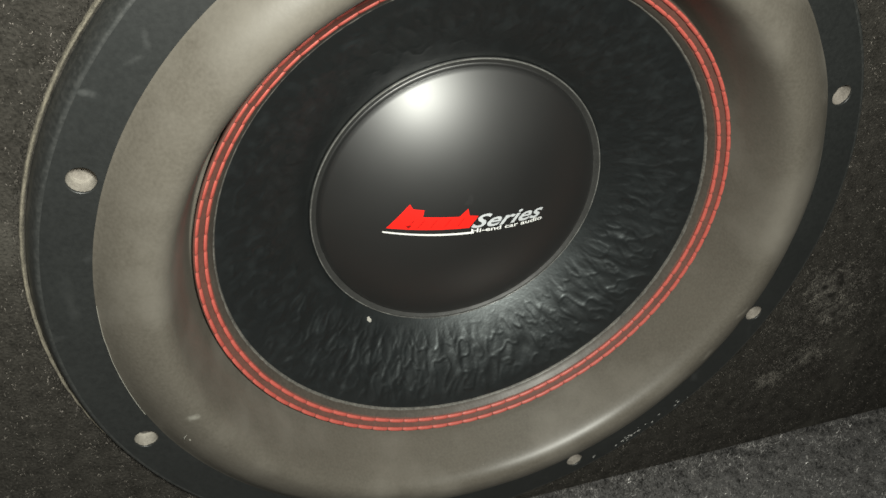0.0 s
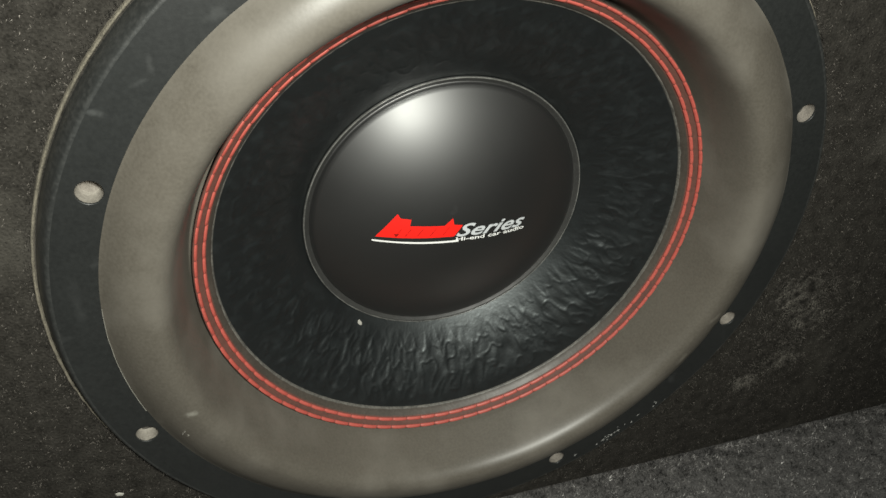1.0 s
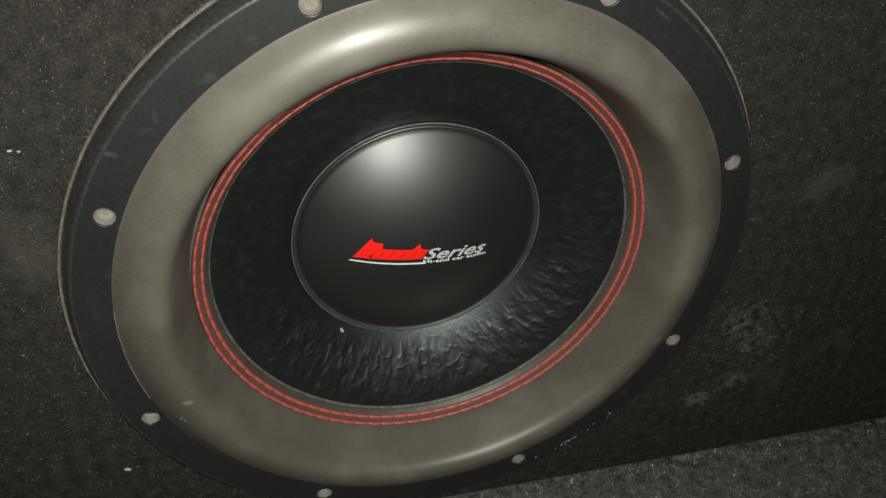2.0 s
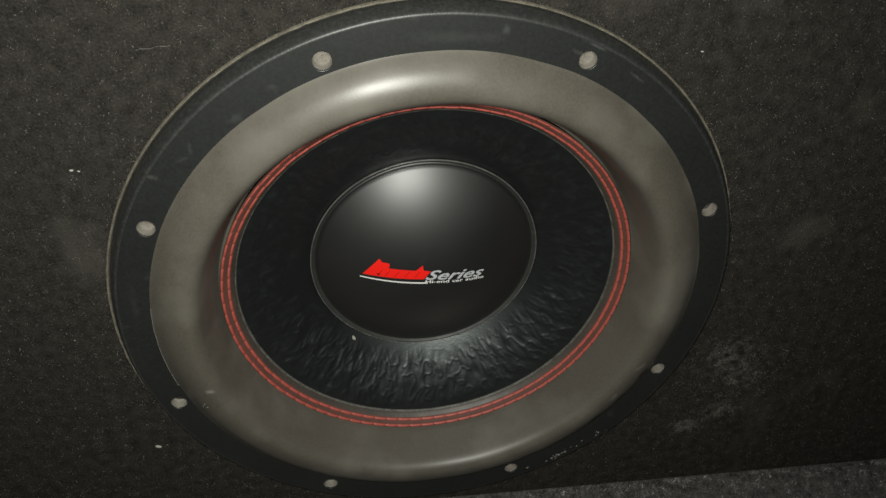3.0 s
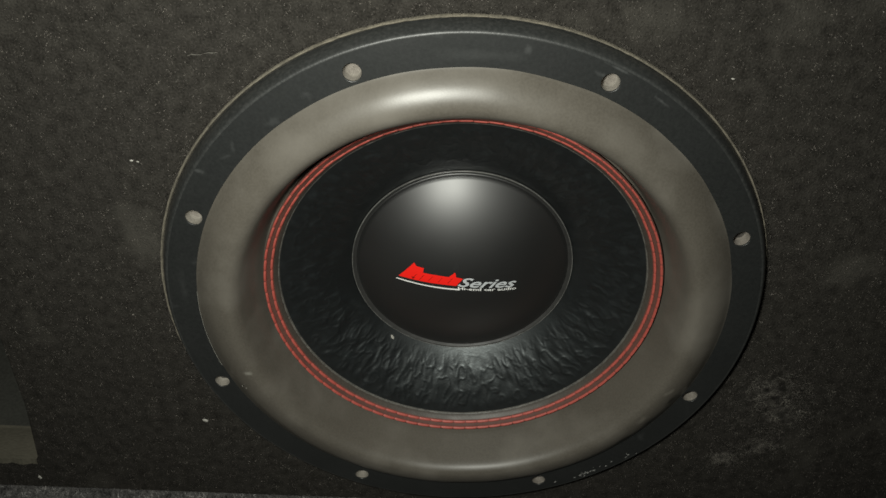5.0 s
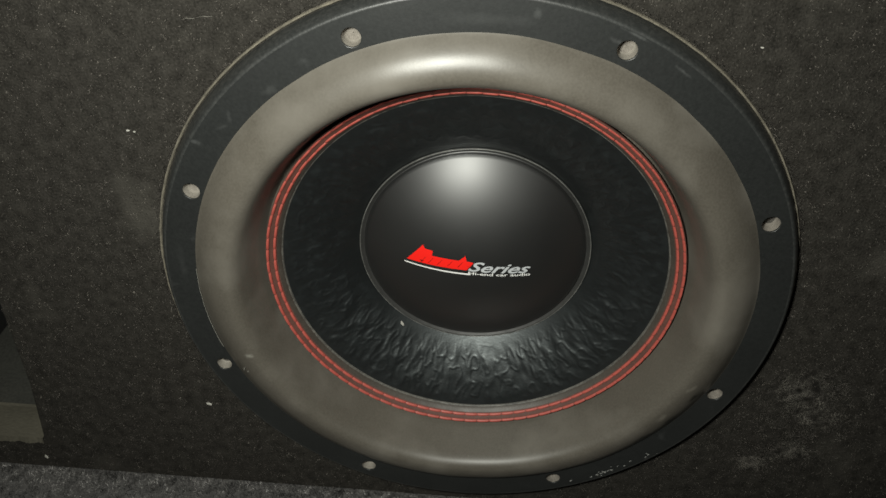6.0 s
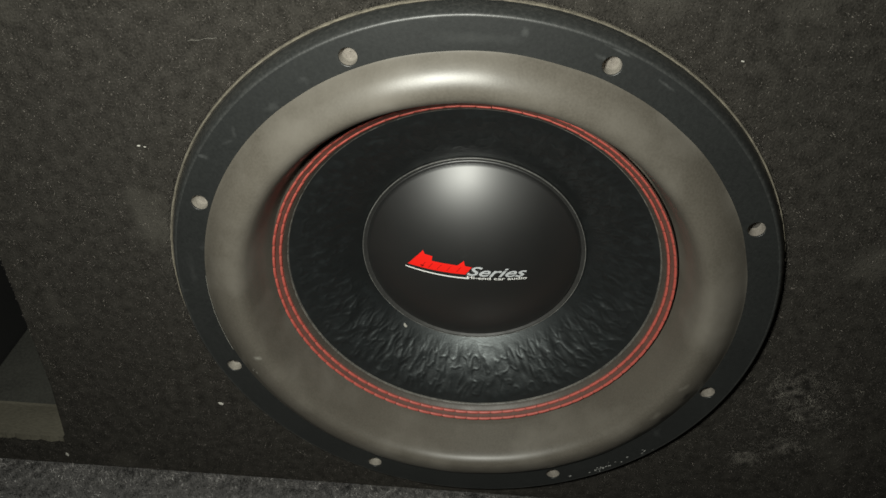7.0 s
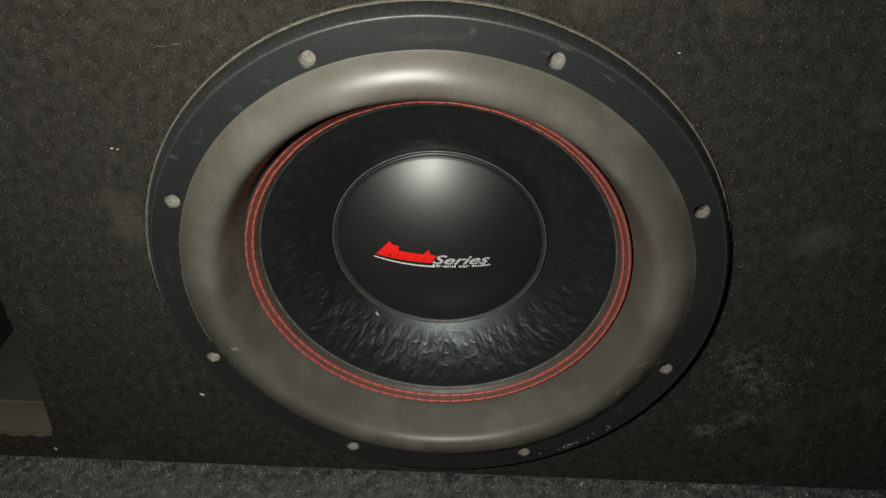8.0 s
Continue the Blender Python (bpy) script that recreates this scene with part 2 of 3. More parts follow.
# ---- the boot round the box ----
FLOOR = -0.1735
BOX_L, BOX_R, BOX_TOP, BOX_BACK = -0.372, 0.43, 0.215, 0.36
PORT_L, PORT_R, PORT_SILL, PORT_TOP = -0.348, -0.262, -0.145, 0.18
tagged(part("floor", block("floor", (-0.8, -1.2, FLOOR - 0.03), (0.8, 0.6, FLOOR), FLOORCLOTH, 0), None),
       "grey speckled carpet on the boot floor", "floor", kind="structure")
for nm, lo, hi in (("wall_left", (-0.83, -1.2, FLOOR), (-0.8, 0.6, 0.7)), ("wall_right", (0.8, -1.2, FLOOR), (0.83, 0.6, 0.7)),
                   ("wall_back", (-0.8, 0.6, FLOOR), (0.8, 0.63, 0.7)), ("wall_front", (-0.8, -1.23, FLOOR), (0.8, -1.2, 0.7)),
                   ("ceiling", (-0.83, -1.23, 0.7), (0.83, 0.63, 0.73))):
    tagged(part(nm, block(nm, lo, hi, DARKCLOTH, 0), None), "plain dark lining of the car boot", nm.split("_")[0], kind="structure")

# ---- the carpeted box ----
box = thing("speaker_box", (0.0, 0.18, FLOOR), "subwoofer box covered in charcoal felt carpet, with a slot port", "speaker box")
front = part("front_panel", plate("front_panel",
             [[(BOX_L, FLOOR + 0.001), (BOX_R, FLOOR + 0.001), (BOX_R, BOX_TOP), (BOX_L, BOX_TOP)],
              ring(0.142, 96), [(PORT_L, PORT_SILL), (PORT_R - 0.006, PORT_SILL), (PORT_R - 0.001, PORT_SILL + 0.05), (PORT_R + 0.003, PORT_TOP), (PORT_L, PORT_TOP)]],
             0.0, 0.026, 0.001, BOXCLOTH), box)
part("side_panel", block("side_panel", (BOX_L, 0.0265, FLOOR + 0.001), (PORT_L - 0.001, BOX_BACK, BOX_TOP), BLACKPAINT), box, "black port side board")
part("side_panel", block("side_panel", (BOX_R - 0.022, 0.0265, FLOOR + 0.001), (BOX_R, BOX_BACK, BOX_TOP), BOXCLOTH), box)
part("top_panel", block("top_panel", (PORT_L, 0.0265, PORT_TOP + 0.012), (BOX_R - 0.0225, BOX_BACK, BOX_TOP), BOXCLOTH), box)
part("bottom_panel", block("bottom_panel", (PORT_L, 0.0265, FLOOR + 0.001), (BOX_R - 0.0225, BOX_BACK, PORT_SILL - 0.0008), PORTPAINT), box,
     "dusty grey board inside the port")
part("back_panel", block("back_panel", (BOX_L, BOX_BACK + 0.0005, FLOOR + 0.001), (BOX_R, BOX_BACK + 0.02, BOX_TOP), DARKCLOTH), box)
part("port_wall", block("port_wall", (PORT_R + 0.003, 0.0265, PORT_SILL), (PORT_R + 0.02, 0.3, PORT_TOP + 0.0115), DARKCLOTH), box)


def torn_sill():
    """The raw lower edge of the port opening, its carpet side torn."""
    n = 60
    verts, faces = [], []
    for i in range(n + 1):
        x = PORT_L + 0.0005 + (PORT_R - PORT_L - 0.0068) * i / n
        jag = 0.0010 * noise.noise((x * 160, 0, 3)) + 0.0004 * noise.noise((x * 600, 2, 3))
        top = PORT_SILL + 0.0016 + 0.0004 * noise.noise((x * 120, 5, 0))
        verts += [(x, -0.0012 + jag, PORT_SILL - 0.003 + jag), (x, -0.0006 + jag, top), (x, 0.0245, PORT_SILL + 0.0014),
                  (x, 0.0262, PORT_SILL + 0.0020), (x, 0.0268, PORT_SILL - 0.001)]
    for i in range(n):
        for j in range(4):
            faces.append((5 * i + j, 5 * i + j + 1, 5 * i + j + 6, 5 * i + j + 5))
    return mesh_of("port_sill", verts, faces, SILL, False)


part("port_sill", torn_sill(), box, "bare dusty board edge with torn carpet")


# ---- the subwoofer ----
sub = thing("subwoofer", (0.0, 0.0, -0.16), "round car subwoofer with black cone, grey rubber surround and red stitching", "subwoofer")
FACE = -0.008
HOLE_R = 0.0042
hole_places = [(0.1363, 0.0567), (0.0576, 0.1366), (-0.0557, 0.1362), (-0.1362, 0.0560), (-0.1360, -0.0578), (-0.0568, -0.1371),
               (0.0561, -0.1364), (0.1354, -0.0554)]
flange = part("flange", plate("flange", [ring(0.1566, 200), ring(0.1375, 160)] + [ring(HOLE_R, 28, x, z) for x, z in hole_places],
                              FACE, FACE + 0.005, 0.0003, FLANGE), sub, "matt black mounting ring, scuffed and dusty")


def wobble(amount, scale, seed):
    return lambda a, r, y: amount * noise.noise((r * math.cos(a) * scale, seed, r * math.sin(a) * scale))


part("rim", lathe("rim", [(0.1560, FACE - 0.00005), (0.1566, FACE - 0.0001), (0.1573, FACE + 0.0003), (0.1578, FACE + 0.0010), (0.1585, FACE + 0.0022), (0.1593, FACE + 0.004), (0.1601, FACE + 0.0066),
                          (0.1604, FACE + 0.0085)], RIM, 220), flange, "dusty black side of the mounting ring")
part("gasket", lathe("gasket", [(0.1600, -0.0004), (0.1603, -0.0014), (0.1607, -0.0018), (0.1611, -0.0014), (0.1614, 0.0004)],
                     FRAY, 400, wobble(0.0009, 350, 2.0)), flange, "frayed beige gasket edge under the mounting ring").location = (-0.0005, 0.0, 0.0007)


def screw_cup(wall_material, floor_material):
    """A torn fibreboard wall and a darker bottom."""
    prof = [(HOLE_R + 0.0001, 0.0005), (HOLE_R - 0.0001, 0.0011), (0.0039, 0.0042), (0.0033, 0.0058), (0.0016, 0.0063), (0.0002, 0.0061)]
    me = lathe("screw_hole", prof, wall_material, 24, wobble(0.0005, 500, 7.0))
    me.materials.append(floor_material)
    for p in me.polygons:
        p.material_index = 1 if p.index % (len(prof) - 1) >= 3 else 0
    return me


# All cups have one depth; a dark bottom colour stands in for shade.
cup, shaded_cup, dull_cup = screw_cup(WOOD, OLDWOOD), screw_cup(WOOD, DARKWOOD), screw_cup(OLDWOOD, DARKWOOD)
for k, (x, z) in enumerate(hole_places):
    hole = part("screw_hole", dull_cup if k in (0, 6, 7) else shaded_cup if z < 0.0 else cup, flange, "empty screw hole showing pale fibreboard")
    hole.matrix_basis = pose(x, FACE, z, 0, 37 * k, 0)


# Rubber half-roll, from its outer lip to the stitched band.
def surround_profile():
    knots = [(0.1413, FACE), (0.1402, FACE - 0.0008), (0.1370, -0.0115), (0.1340, -0.0136), (0.1310, -0.0151), (0.1280, -0.0161),
             (0.1252, -0.0165), (0.1230, -0.0162), (0.1208, -0.0150), (0.1187, -0.0124), (0.1168, -0.0078), (0.1150, -0.0015),
             (0.1136, 0.0042), (0.1124, 0.0088), (0.1114, 0.0122), (0.1107, 0.0140), (0.1094, 0.0146)]
    prof = []
    for i in range(len(knots) - 1):
        p = [Vector(knots[min(max(i + d, 0), len(knots) - 1)]) for d in (-1, 0, 1, 2)]
        for k in range(5):
            u = k / 5
            prof.append(tuple(0.5 * (2 * p[1] + (p[2] - p[0]) * u + (2 * p[0] - 5 * p[1] + 4 * p[2] - p[3]) * u * u
                                     + (3 * p[1] - p[0] - 3 * p[2] + p[3]) * u ** 3)))
    return prof + [knots[-1]]


PROFILE = surround_profile()
surround = part("surround", lathe("surround", PROFILE, RUBBER, 256, wobble(0.0003, 40, 11.0)), sub, "dusty grey rubber half-roll")
band = part("stitched_band", lathe("stitched_band", [(0.1094, 0.0128), (0.1099, 0.0110), (0.1101, 0.0094), (0.1098, 0.0086), (0.1094, 0.0087), (0.1073, 0.0105), (0.1052, 0.0117), (0.1046, 0.0122)], BAND, 256,
                                   wobble(0.0002, 300, 3.0)), sub, "brown-grey band joining cone and roll")
part("inner_lip", lathe("inner_lip", [(0.1047, 0.0120), (0.1042, 0.0126), (0.1036, 0.0133), (0.1031, 0.0140), (0.1027, 0.0148)], LIPRUBBER, 256,
                        wobble(0.0002, 300, 6.0)), band, "grey-brown rubber lip inside the stitching")
part("cone_edge", lathe("cone_edge", [(0.1029, 0.0146), (0.1026, 0.01465), (0.1023, 0.0150), (0.1021, 0.0156), (0.1020, 0.0166)], EDGE, 300,
                        wobble(0.0004, 500, 5.0)), band, "pale frayed cone edge")


def cone_wrinkle(a, r, y):
    fade = min(1.0, max(0.0, (r - 0.0668) / 0.009)) * min(1.0, max(0.0, (0.1018 - r) / 0.005))
    bend = 0.35 * noise.noise((math.cos(a) * 3, math.sin(a) * 3, r * 45))
    c, s = math.cos(a + bend * 0.12) * 16.0, math.sin(a + bend * 0.12) * 16.0
    n = noise.noise((c, s, r * 112)) + 0.48 * noise.noise((c * 2.1, s * 2.1, r * 190 + 9))
    crease = abs(noise.noise((c * 1.25 + 7, s * 1.25, r * 135)))
    return fade * (0.00042 * n - 0.0018 * max(0.0, 0.14 - crease))


cone = part("cone", lathe("cone", [(0.0638 + 0.0387 * u, 0.0362 - 0.0206 * (u + 0.38 * u * (1 - u))) for u in (i / 80 for i in range(81))],
                          CONE, 760, cone_wrinkle), sub, "crinkled black pressed-fibre cone")

DOME_R, APEX = 0.109, 0.0165


def dome_y(x, z):
    return APEX + DOME_R - math.sqrt(DOME_R ** 2 - x * x - z * z)


cap = part("dust_cap", lathe("dust_cap", [(0.0606 * (i / 40) + 0.00005, dome_y(0.0606 * i / 40, 0)) for i in range(41)] +
                             [(0.0609, 0.0356), (0.0612, 0.0363), (0.0616, 0.0366), (0.0620, 0.0366)],
                             CAP, 192), sub, "satin black plastic dome")
part("glue_ring", lathe("glue_ring", [(0.0612, 0.0368), (0.0616, 0.0365), (0.0620, 0.0362), (0.0625, 0.03585), (0.0630, 0.0354), (0.0636, 0.0349),
                                      (0.0639, 0.0351), (0.0642, 0.0356)], GLUE, 256, wobble(0.0001, 250, 8.0)), cap,
     "glossy dark glue ring round the dome")
part("lip", lathe("lip", [(0.06345, 0.0352), (0.0636, 0.03485), (0.06378, 0.03472), (0.06392, 0.0349), (0.0640, 0.0352)], LIP, 256,
                  wobble(0.00012, 300, 4.0)), cap, "thin shiny lip round the dome")


# Printed emblem and words, lying on the dome.
def on_dome(me, lift=0.00018):
    for v in me.vertices:
        v.co = (v.co.x, dome_y(v.co.x, v.co.z) - lift, v.co.z)
    return me


def print_shape(name, outline, material, lift=0.00018):
    bm = bmesh.new()
    bm.faces.new([bm.verts.new((x / 1000, 0, z / 1000)) for x, z in outline])
    bmesh.ops.triangulate(bm, faces=bm.faces[:])
    for _ in range(2):
        bmesh.ops.subdivide_edges(bm, edges=bm.edges[:], cuts=3, use_grid_fill=True)
    me = bpy.data.meshes.new(name)
    bm.to_mesh(me)
    bm.free()
    me.materials.append(material)
    return on_dome(me, lift)


part("emblem", print_shape("emblem", [(-36.3, 1.2), (-27.4, 12.4), (-26.2, 10.3), (-21.9, 9.8), (-22.4, 6.7), (-7.9, 6.0), (-4.4, 9.3),
                                      (-3.7, 6.1), (0.1, 5.4), (-0.9, 3.8), (-3.2, 3.2), (-3.4, 0.2), (-20, 0.6)], RED), cap, "plain red printed emblem")
for x in (-28.5, -24.5, -19.5, -14.0, -8.5):
    part("emblem_gap", print_shape("emblem_gap", [(x, 1.6), (x + 0.35, 1.6), (x + 2.9, 5.2), (x + 2.6, 5.2)], SLIT, 0.00026), cap)
part("emblem_notch", print_shape("emblem_notch", [(-29.0, 2.9), (-26.6, 2.9), (-27.9, 1.3)], SLIT, 0.0003), cap)
under = [(-37.6 + 36.4 * i / 24, -0.35 - 1.55 * i / 24 - 0.3 * math.sin(math.pi * i / 24)) for i in range(25)]
part("underline", print_shape("underline", under + [(x, z - 0.75 - 0.25 * (x + 37) / 36) for x, z in reversed(under)], WHITE), cap, "thin white printed line")


def words(name, text, size, shear, x0, x1, base, tall, material):
    """Text stretched from x0 to x1 (mm) on a baseline base(x), tall mm high."""
    cu = bpy.data.curves.new(name, "FONT")
    cu.body, cu.size, cu.shear, cu.resolution_u, cu.offset = text, size, shear, 3, 0.018
    ob = bpy.data.objects.new(name, cu)
    scene.collection.objects.link(ob)
    me = bpy.data.meshes.new_from_object(ob.evaluated_get(bpy.context.evaluated_depsgraph_get()))
    bpy.data.objects.remove(ob)
    xs, ys = [v.co.x for v in me.vertices], [v.co.y for v in me.vertices]
    lo, wide, high = min(xs), max(xs) - min(xs), max(ys)
    for v in me.vertices:
        x = x0 + (x1 - x0) * (v.co.x - lo) / wide
        v.co = (x / 1000, 0, (base(x) + tall * v.co.y / high) / 1000)
    me.materials.clear()
    me.materials.append(material)
    return on_dome(me, 0.0002)


part("smudge", print_shape("smudge", [(-6.4, 11.6), (-5.0, 10.6), (-3.6, 11.0), (-2.6, 12.2), (-2.4, 14.2), (-3.4, 15.6), (-4.6, 14.8), (-5.0, 13.0)], SMUDGE, 0.00008), cap, "faint greasy fingerprint")
part("word", words("word", "Series", 1.0, 0.45, -2.6, 30.8, lambda x: -0.1 - 0.055 * x, 6.2, SILVER), cap, "silver-grey italic lettering")
part("slogan", words("slogan", "Hi-end car audio", 1.0, 0.0, -2.4, 31.0, lambda x: -2.5 - 0.045 * x, 1.9, WHITE), cap, "small white lettering")


# Two rows of red thread in the band.
def stitch_mesh(r, y, span):
    verts, faces, n, m = [], [], 8, 8
    for i in range(n + 1):
        u = i / n
        a = (u - 0.5) * span
        thick = 0.00048 * (0.86 + 0.14 * math.sin(math.pi * u) ** 0.3 if 0 < u < 1 else 0.8)
        sink = 0.00022 * (2 * u - 1) ** 6
        for j in range(m):
            w = 2 * math.pi * j / m
            rr = r + 1.45 * thick * math.cos(w)
            verts.append((rr * math.cos(a), y + sink - 0.0002 - 0.62 * (rr - r) + thick * math.sin(w), rr * math.sin(a)))
    for i in range(n):
        for j in range(m):
            k = (j + 1) % m
            faces.append((i * m + j, i * m + k, (i + 1) * m + k, (i + 1) * m + j))
    return mesh_of("stitch", verts, faces, THREAD)


STITCHES = 90
for r, y, lag in ((0.1089, 0.0090, 0.0), (0.1057, 0.0111, 0.04)):
    thread = stitch_mesh(r, y, 2 * math.pi / STITCHES * 0.965)
    for k in range(STITCHES):
        s = part("stitch", thread, band)
        s.matrix_basis = Matrix.Rotation(-2 * math.pi * (k + lag) / STITCHES, 4, "Y") @ Matrix.Scale(1 + random.uniform(-0.0012, 0.0012), 4)


# ---- small marks ----
def crumb(name, size, seed, flat=0.35, material=None):
    rng = random.Random(seed)
    bm = bmesh.new()
    bmesh.ops.create_icosphere(bm, subdivisions=1, radius=size)
    for v in bm.verts:
        v.co *= rng.uniform(0.6, 1.3)
        v.co.y *= flat
    me = bpy.data.meshes.new(name)
    bm.to_mesh(me)
    bm.free()
    me.materials.append(material or DUST)
    return me


def lay(name, me, at, label, turn=0.0, wide=1.0, parent=None):
    ob = new(name, me)
    ob.matrix_basis = Matrix.Translation(at) @ Matrix.Rotation(math.radians(turn), 4, "Y") @ Matrix.Diagonal((wide, 1, 1, 1))
    if parent:
        ob.parent = parent
    return tagged(ob, label, "" if parent else "crumb")


lay("paint_crumb", crumb("paint_crumb", 0.0012, 1), (-0.1535, -0.0010, -0.0995), "white paint crumb stuck in the box carpet", 20, 1.6)
lay("paint_crumb", crumb("paint_crumb", 0.0011, 2), (-0.2705, -0.0010, -0.161), "pale crumb stuck under the port", 60, 1.7)
lay("lint", crumb("lint", 0.0006, 3), (-0.1640, -0.0010, 0.083), "tiny white lint on the box carpet", 0, 1.5)
lay("lint", crumb("lint", 0.0006, 4), (-0.1610, -0.0010, 0.0825), "tiny white lint on the box carpet", 0, 1.3)
lay("lint", crumb("lint", 0.0004, 5), (0.1130, -0.0010, 0.138), "tiny white lint on the box carpet", 10, 1.7)
lay("cone_chip", crumb("cone_chip", 0.0009, 6), (-0.0402, 0.0326, -0.0556), "pale chip stuck on the cone", 75, 3.6)


# ---- carpet pile ----
def pile(name, points, roots, tips, width, material, label, parent):
    """Many fibres, each one thin blade from its root to its tip."""
    n = len(roots)
    way = tips - roots
    side = np.cross(way, points)
    side /= np.linalg.norm(side, axis=1, keepdims=True) + 1e-9
    verts = np.stack([roots - side * width, roots + side * width, tips], axis=1).reshape(-1, 3)
    me = bpy.data.meshes.new(name)
    me.vertices.add(3 * n)
    me.vertices.foreach_set("co", verts.ravel().astype(np.float32))
    me.loops.add(3 * n)
    me.loops.foreach_set("vertex_index", np.arange(3 * n, dtype=np.int32))
    me.polygons.add(n)
    me.polygons.foreach_set("loop_start", np.arange(0, 3 * n, 3, dtype=np.int32))
    me.update(calc_edges=True)
    me.materials.append(material)
    return part(name, me, parent, label, "stuff")


rng = np.random.default_rng(5)
N = 560000
x, z = rng.uniform(BOX_L, 0.40, N), rng.uniform(FLOOR + 0.001, 0.2, N)
keep = (x * x + z * z > 0.1615 ** 2) & ~((x > PORT_L - 0.001) & (x < PORT_R + 0.0002) & (z > PORT_SILL - 0.0045) & (z < PORT_TOP))
x, z = x[keep], z[keep]
n = len(x)
a, l = rng.uniform(0, 2 * math.pi, n), rng.uniform(0.0004, 0.0012, n)
up = rng.uniform(0.1, 0.75, n)
roots = np.stack([x, np.full(n, 0.0002), z], 1)
tips = roots + np.stack([np.cos(a) * l, -up * l, np.sin(a) * l - 0.2 * l], 1)
pile("felt_nap", np.array([[0.0, 1.0, 0.0]]) + rng.normal(0, 0.5, (n, 3)), roots, tips, 0.00021, PILE,
     "short charcoal felt fibres with pale specks", box)

N = 160000
x, y = rng.uniform(-0.40, 0.40, N), -0.0008 - 0.11 * rng.uniform(0, 1, N) ** 1.3
a, l = rng.uniform(0, 2 * math.pi, N), rng.uniform(0.0009, 0.0026, N) * (1 + 0.5 * np.exp(y / 0.006))
roots = np.stack([x, y, np.full(N, FLOOR - 0.0003)], 1)
tips = roots + np.stack([np.cos(a) * l * 0.8, np.minimum(np.sin(a) * l * 0.8, -y), rng.uniform(0.3, 1.0, N) * l], 1)
tagged(pile("floor_pile", np.array([[0.0, 0.0, 1.0]]) + rng.normal(0, 0.6, (N, 3)), roots, tips, 0.0003, FLOORPILE,
            "speckled grey carpet pile on the boot floor", None), category="carpet")


def dusty(name, spots, count, material, label):
    """Pale dust caught in the carpet, in loose patches: (x, z, spread in x, spread in z, share)."""
    at = []
    for px, pz, sx, sz, share in spots:
        k = int(count * share)
        at.append(np.stack([rng.normal(px, sx, k), rng.normal(pz, sz, k)], 1))
    at = np.concatenate(at)
    at = at[(at ** 2).sum(1) > 0.163 ** 2]
    k = len(at)
    w, l = rng.uniform(0, 2 * math.pi, k), rng.uniform(0.0006, 0.0016, k)
    foot = np.stack([at[:, 0], np.full(k, -0.0006), at[:, 1]], 1)
    top = foot + np.stack([np.cos(w) * l, -0.3 * l, np.sin(w) * l], 1)
    return pile(name, np.array([[0.0, 1.0, 0.0]]) + rng.normal(0, 0.3, (k, 3)), foot, top, 0.00012, material, label, box)


dusty("carpet_dust", [(0.184, -0.055, 0.009, 0.008, 0.26), (0.191, -0.105, 0.006, 0.004, 0.13), (0.172, -0.117, 0.005, 0.004, 0.13), (0.198, -0.074, 0.006, 0.006, 0.14),
                      (0.190, -0.080, 0.017, 0.022, 0.26), (0.215, -0.06, 0.02, 0.02, 0.08)], 13000, DUSTPILE,
      "pale dust caught in the felt")
for k in range(30):
    q = math.radians(random.gauss(-55, 2.2) if k % 5 < 3 else random.uniform(-66, -42))
    r = 0.1532 + random.gauss(0, 0.0013)
    chip = new("scratch", crumb("scratch", random.uniform(0.00016, 0.00042), 40 + k, 0.3, GLINT))
    chip.parent = flange
    chip.matrix_basis = Matrix.Translation((r * math.cos(q), FACE - 0.0001, r * math.sin(q))) @ Matrix.Rotation(-q + 1.4, 4, "Y") @ Matrix.Diagonal((random.uniform(1, 3.5), 0.6, 1, 1))
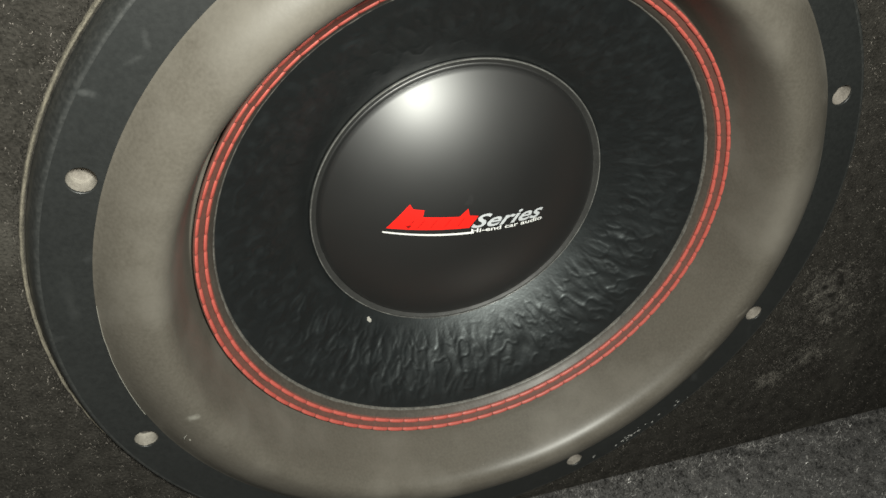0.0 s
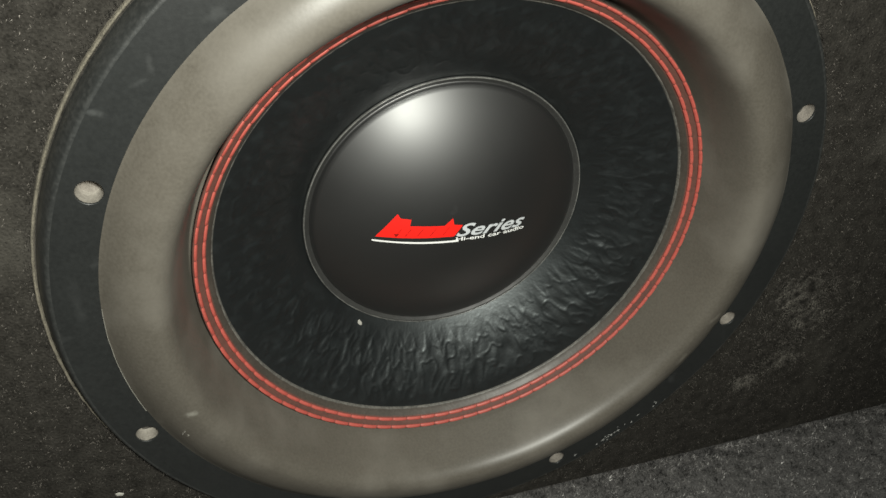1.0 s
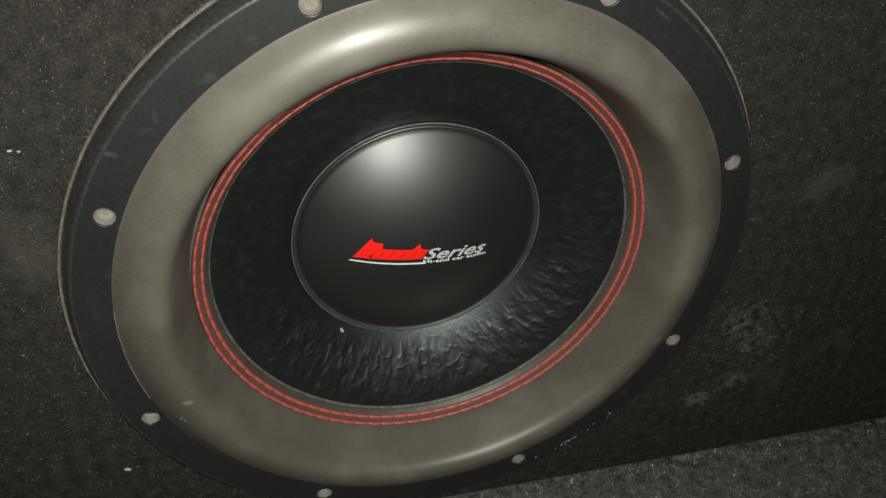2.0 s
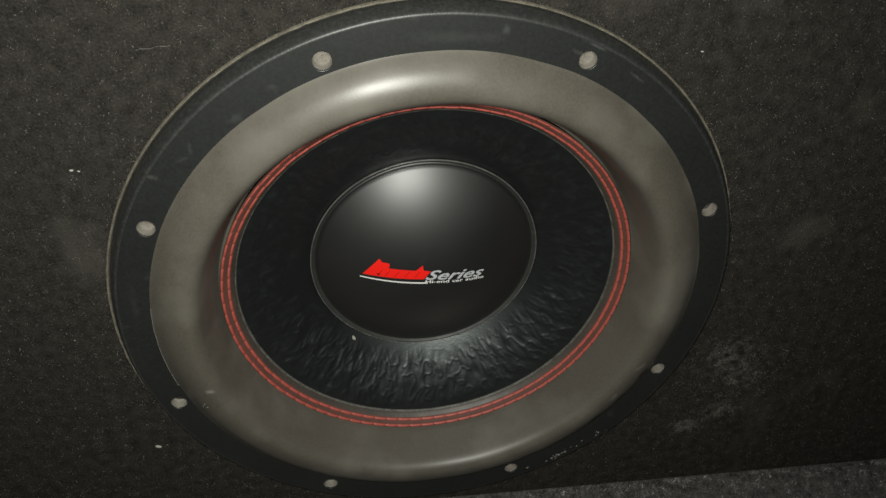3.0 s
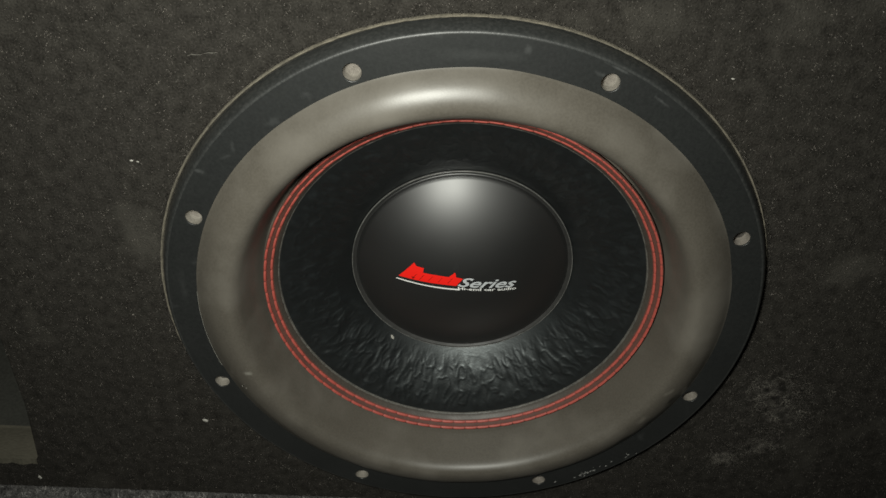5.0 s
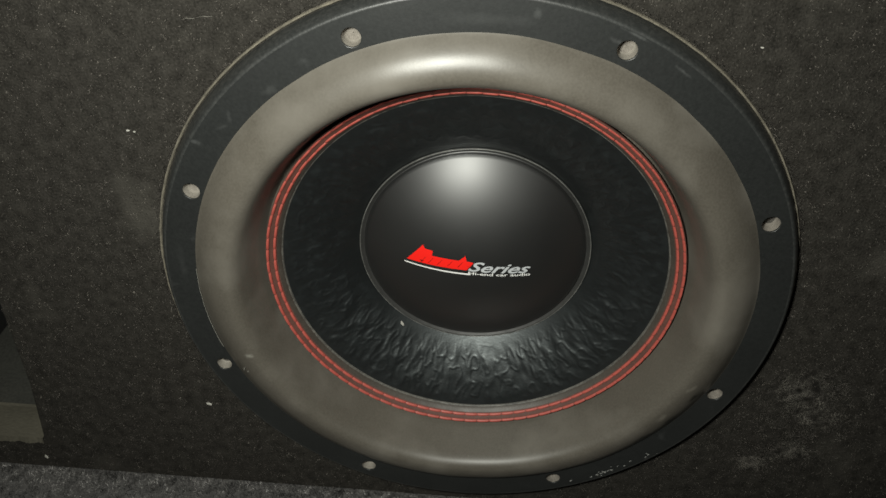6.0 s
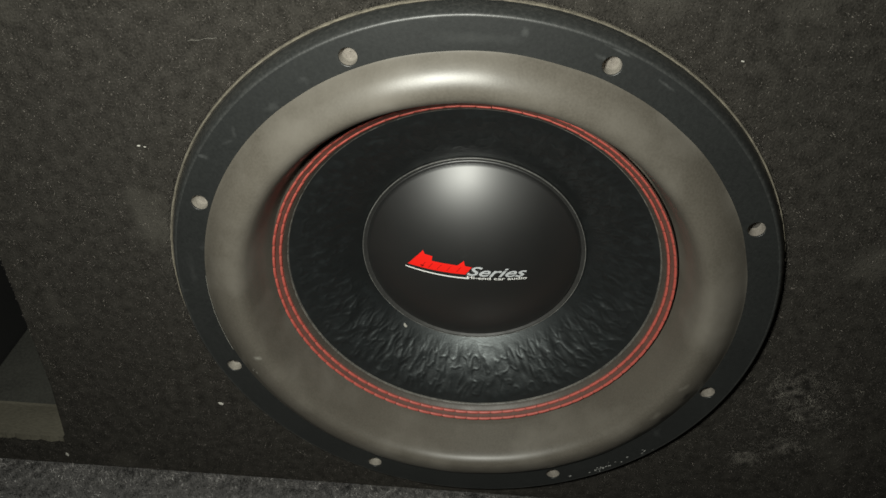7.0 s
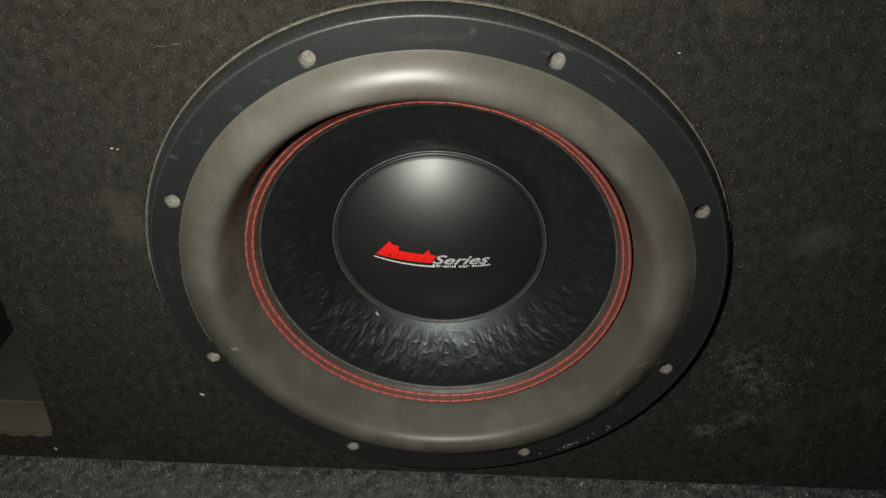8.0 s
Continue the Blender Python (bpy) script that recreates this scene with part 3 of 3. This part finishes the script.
for x, z, size, wide in ((-0.1205, -0.056, 0.0005, 1.0), (0.0040, -0.1180, 0.0004, 1.4)):
    r = math.hypot(x, z)
    y = min(PROFILE, key=lambda p: abs(p[0] - r))[1]
    mark = new("dust_mark", crumb("dust_mark", size, int(size * 1e5), 0.1, SMEAR))
    mark.parent = surround
    mark.matrix_basis = Matrix.Translation((x, y - 0.0001, z)) @ Matrix.Rotation(math.atan2(-z, x) + 0.6, 4, "Y") @ Matrix.Diagonal((wide, 1, 1, 1))


# Loose fuzz standing up round the gasket.
K = 5200
w, r = rng.uniform(0, 2 * math.pi, K), rng.uniform(0.1606, 0.1632, K)
foot = np.stack([r * np.cos(w) - 0.0005, np.full(K, -0.0002), r * np.sin(w) + 0.0007], 1)
lean = rng.normal(0, 0.0006, (K, 3))
lean[:, 1] = -rng.uniform(0.0006, 0.0022, K)
pile("edge_fuzz", rng.normal(0, 1, (K, 3)), foot, foot + lean, 0.00012, PILE, "felt fuzz standing up along the mounting ring", box)


def hair(points, thick, name, label, parent, material):
    """A short loose hair through a few points."""
    verts, faces, m = [], [], 5
    for i, p in enumerate(points):
        for j in range(m):
            q = 2 * math.pi * j / m
            verts.append((p[0] + thick * math.cos(q), p[1] + thick * math.sin(q), p[2] + thick * 0.5 * math.cos(q)))
    for i in range(len(points) - 1):
        for j in range(m):
            k = (j + 1) % m
            faces.append((i * m + j, i * m + k, (i + 1) * m + k, (i + 1) * m + j))
    return part(name, mesh_of(name, verts, faces, material), parent, label)


rest = min(PROFILE, key=lambda p: abs(p[0] - 0.1335))[1] - 0.0008
hair([(-0.1226 + 0.0012 * i / 5, rest, -0.0545 + 0.0021 * i / 5 + 0.0003 * math.sin(i)) for i in range(6)], 0.00012, "hair", "", surround, DUST)

hair([((0.1411 + 0.0002 * noise.noise((q * 0.4, 1, 0))) * math.cos(math.radians(q)), FACE - 0.0010, 0.1411 * math.sin(math.radians(q))) for q in range(176, 199)],
     0.00013, "glue_line", "dull dried glue along the rubber edge", surround, SMEAR)
hair([(-0.1290 + 0.0135 * i / 7, -0.0011, 0.1378 + 0.0022 * i / 7 + 0.0003 * math.sin(1.7 * i)) for i in range(8)], 0.00016, "thread", "pale loose thread caught in the felt",
     box, SMEAR)
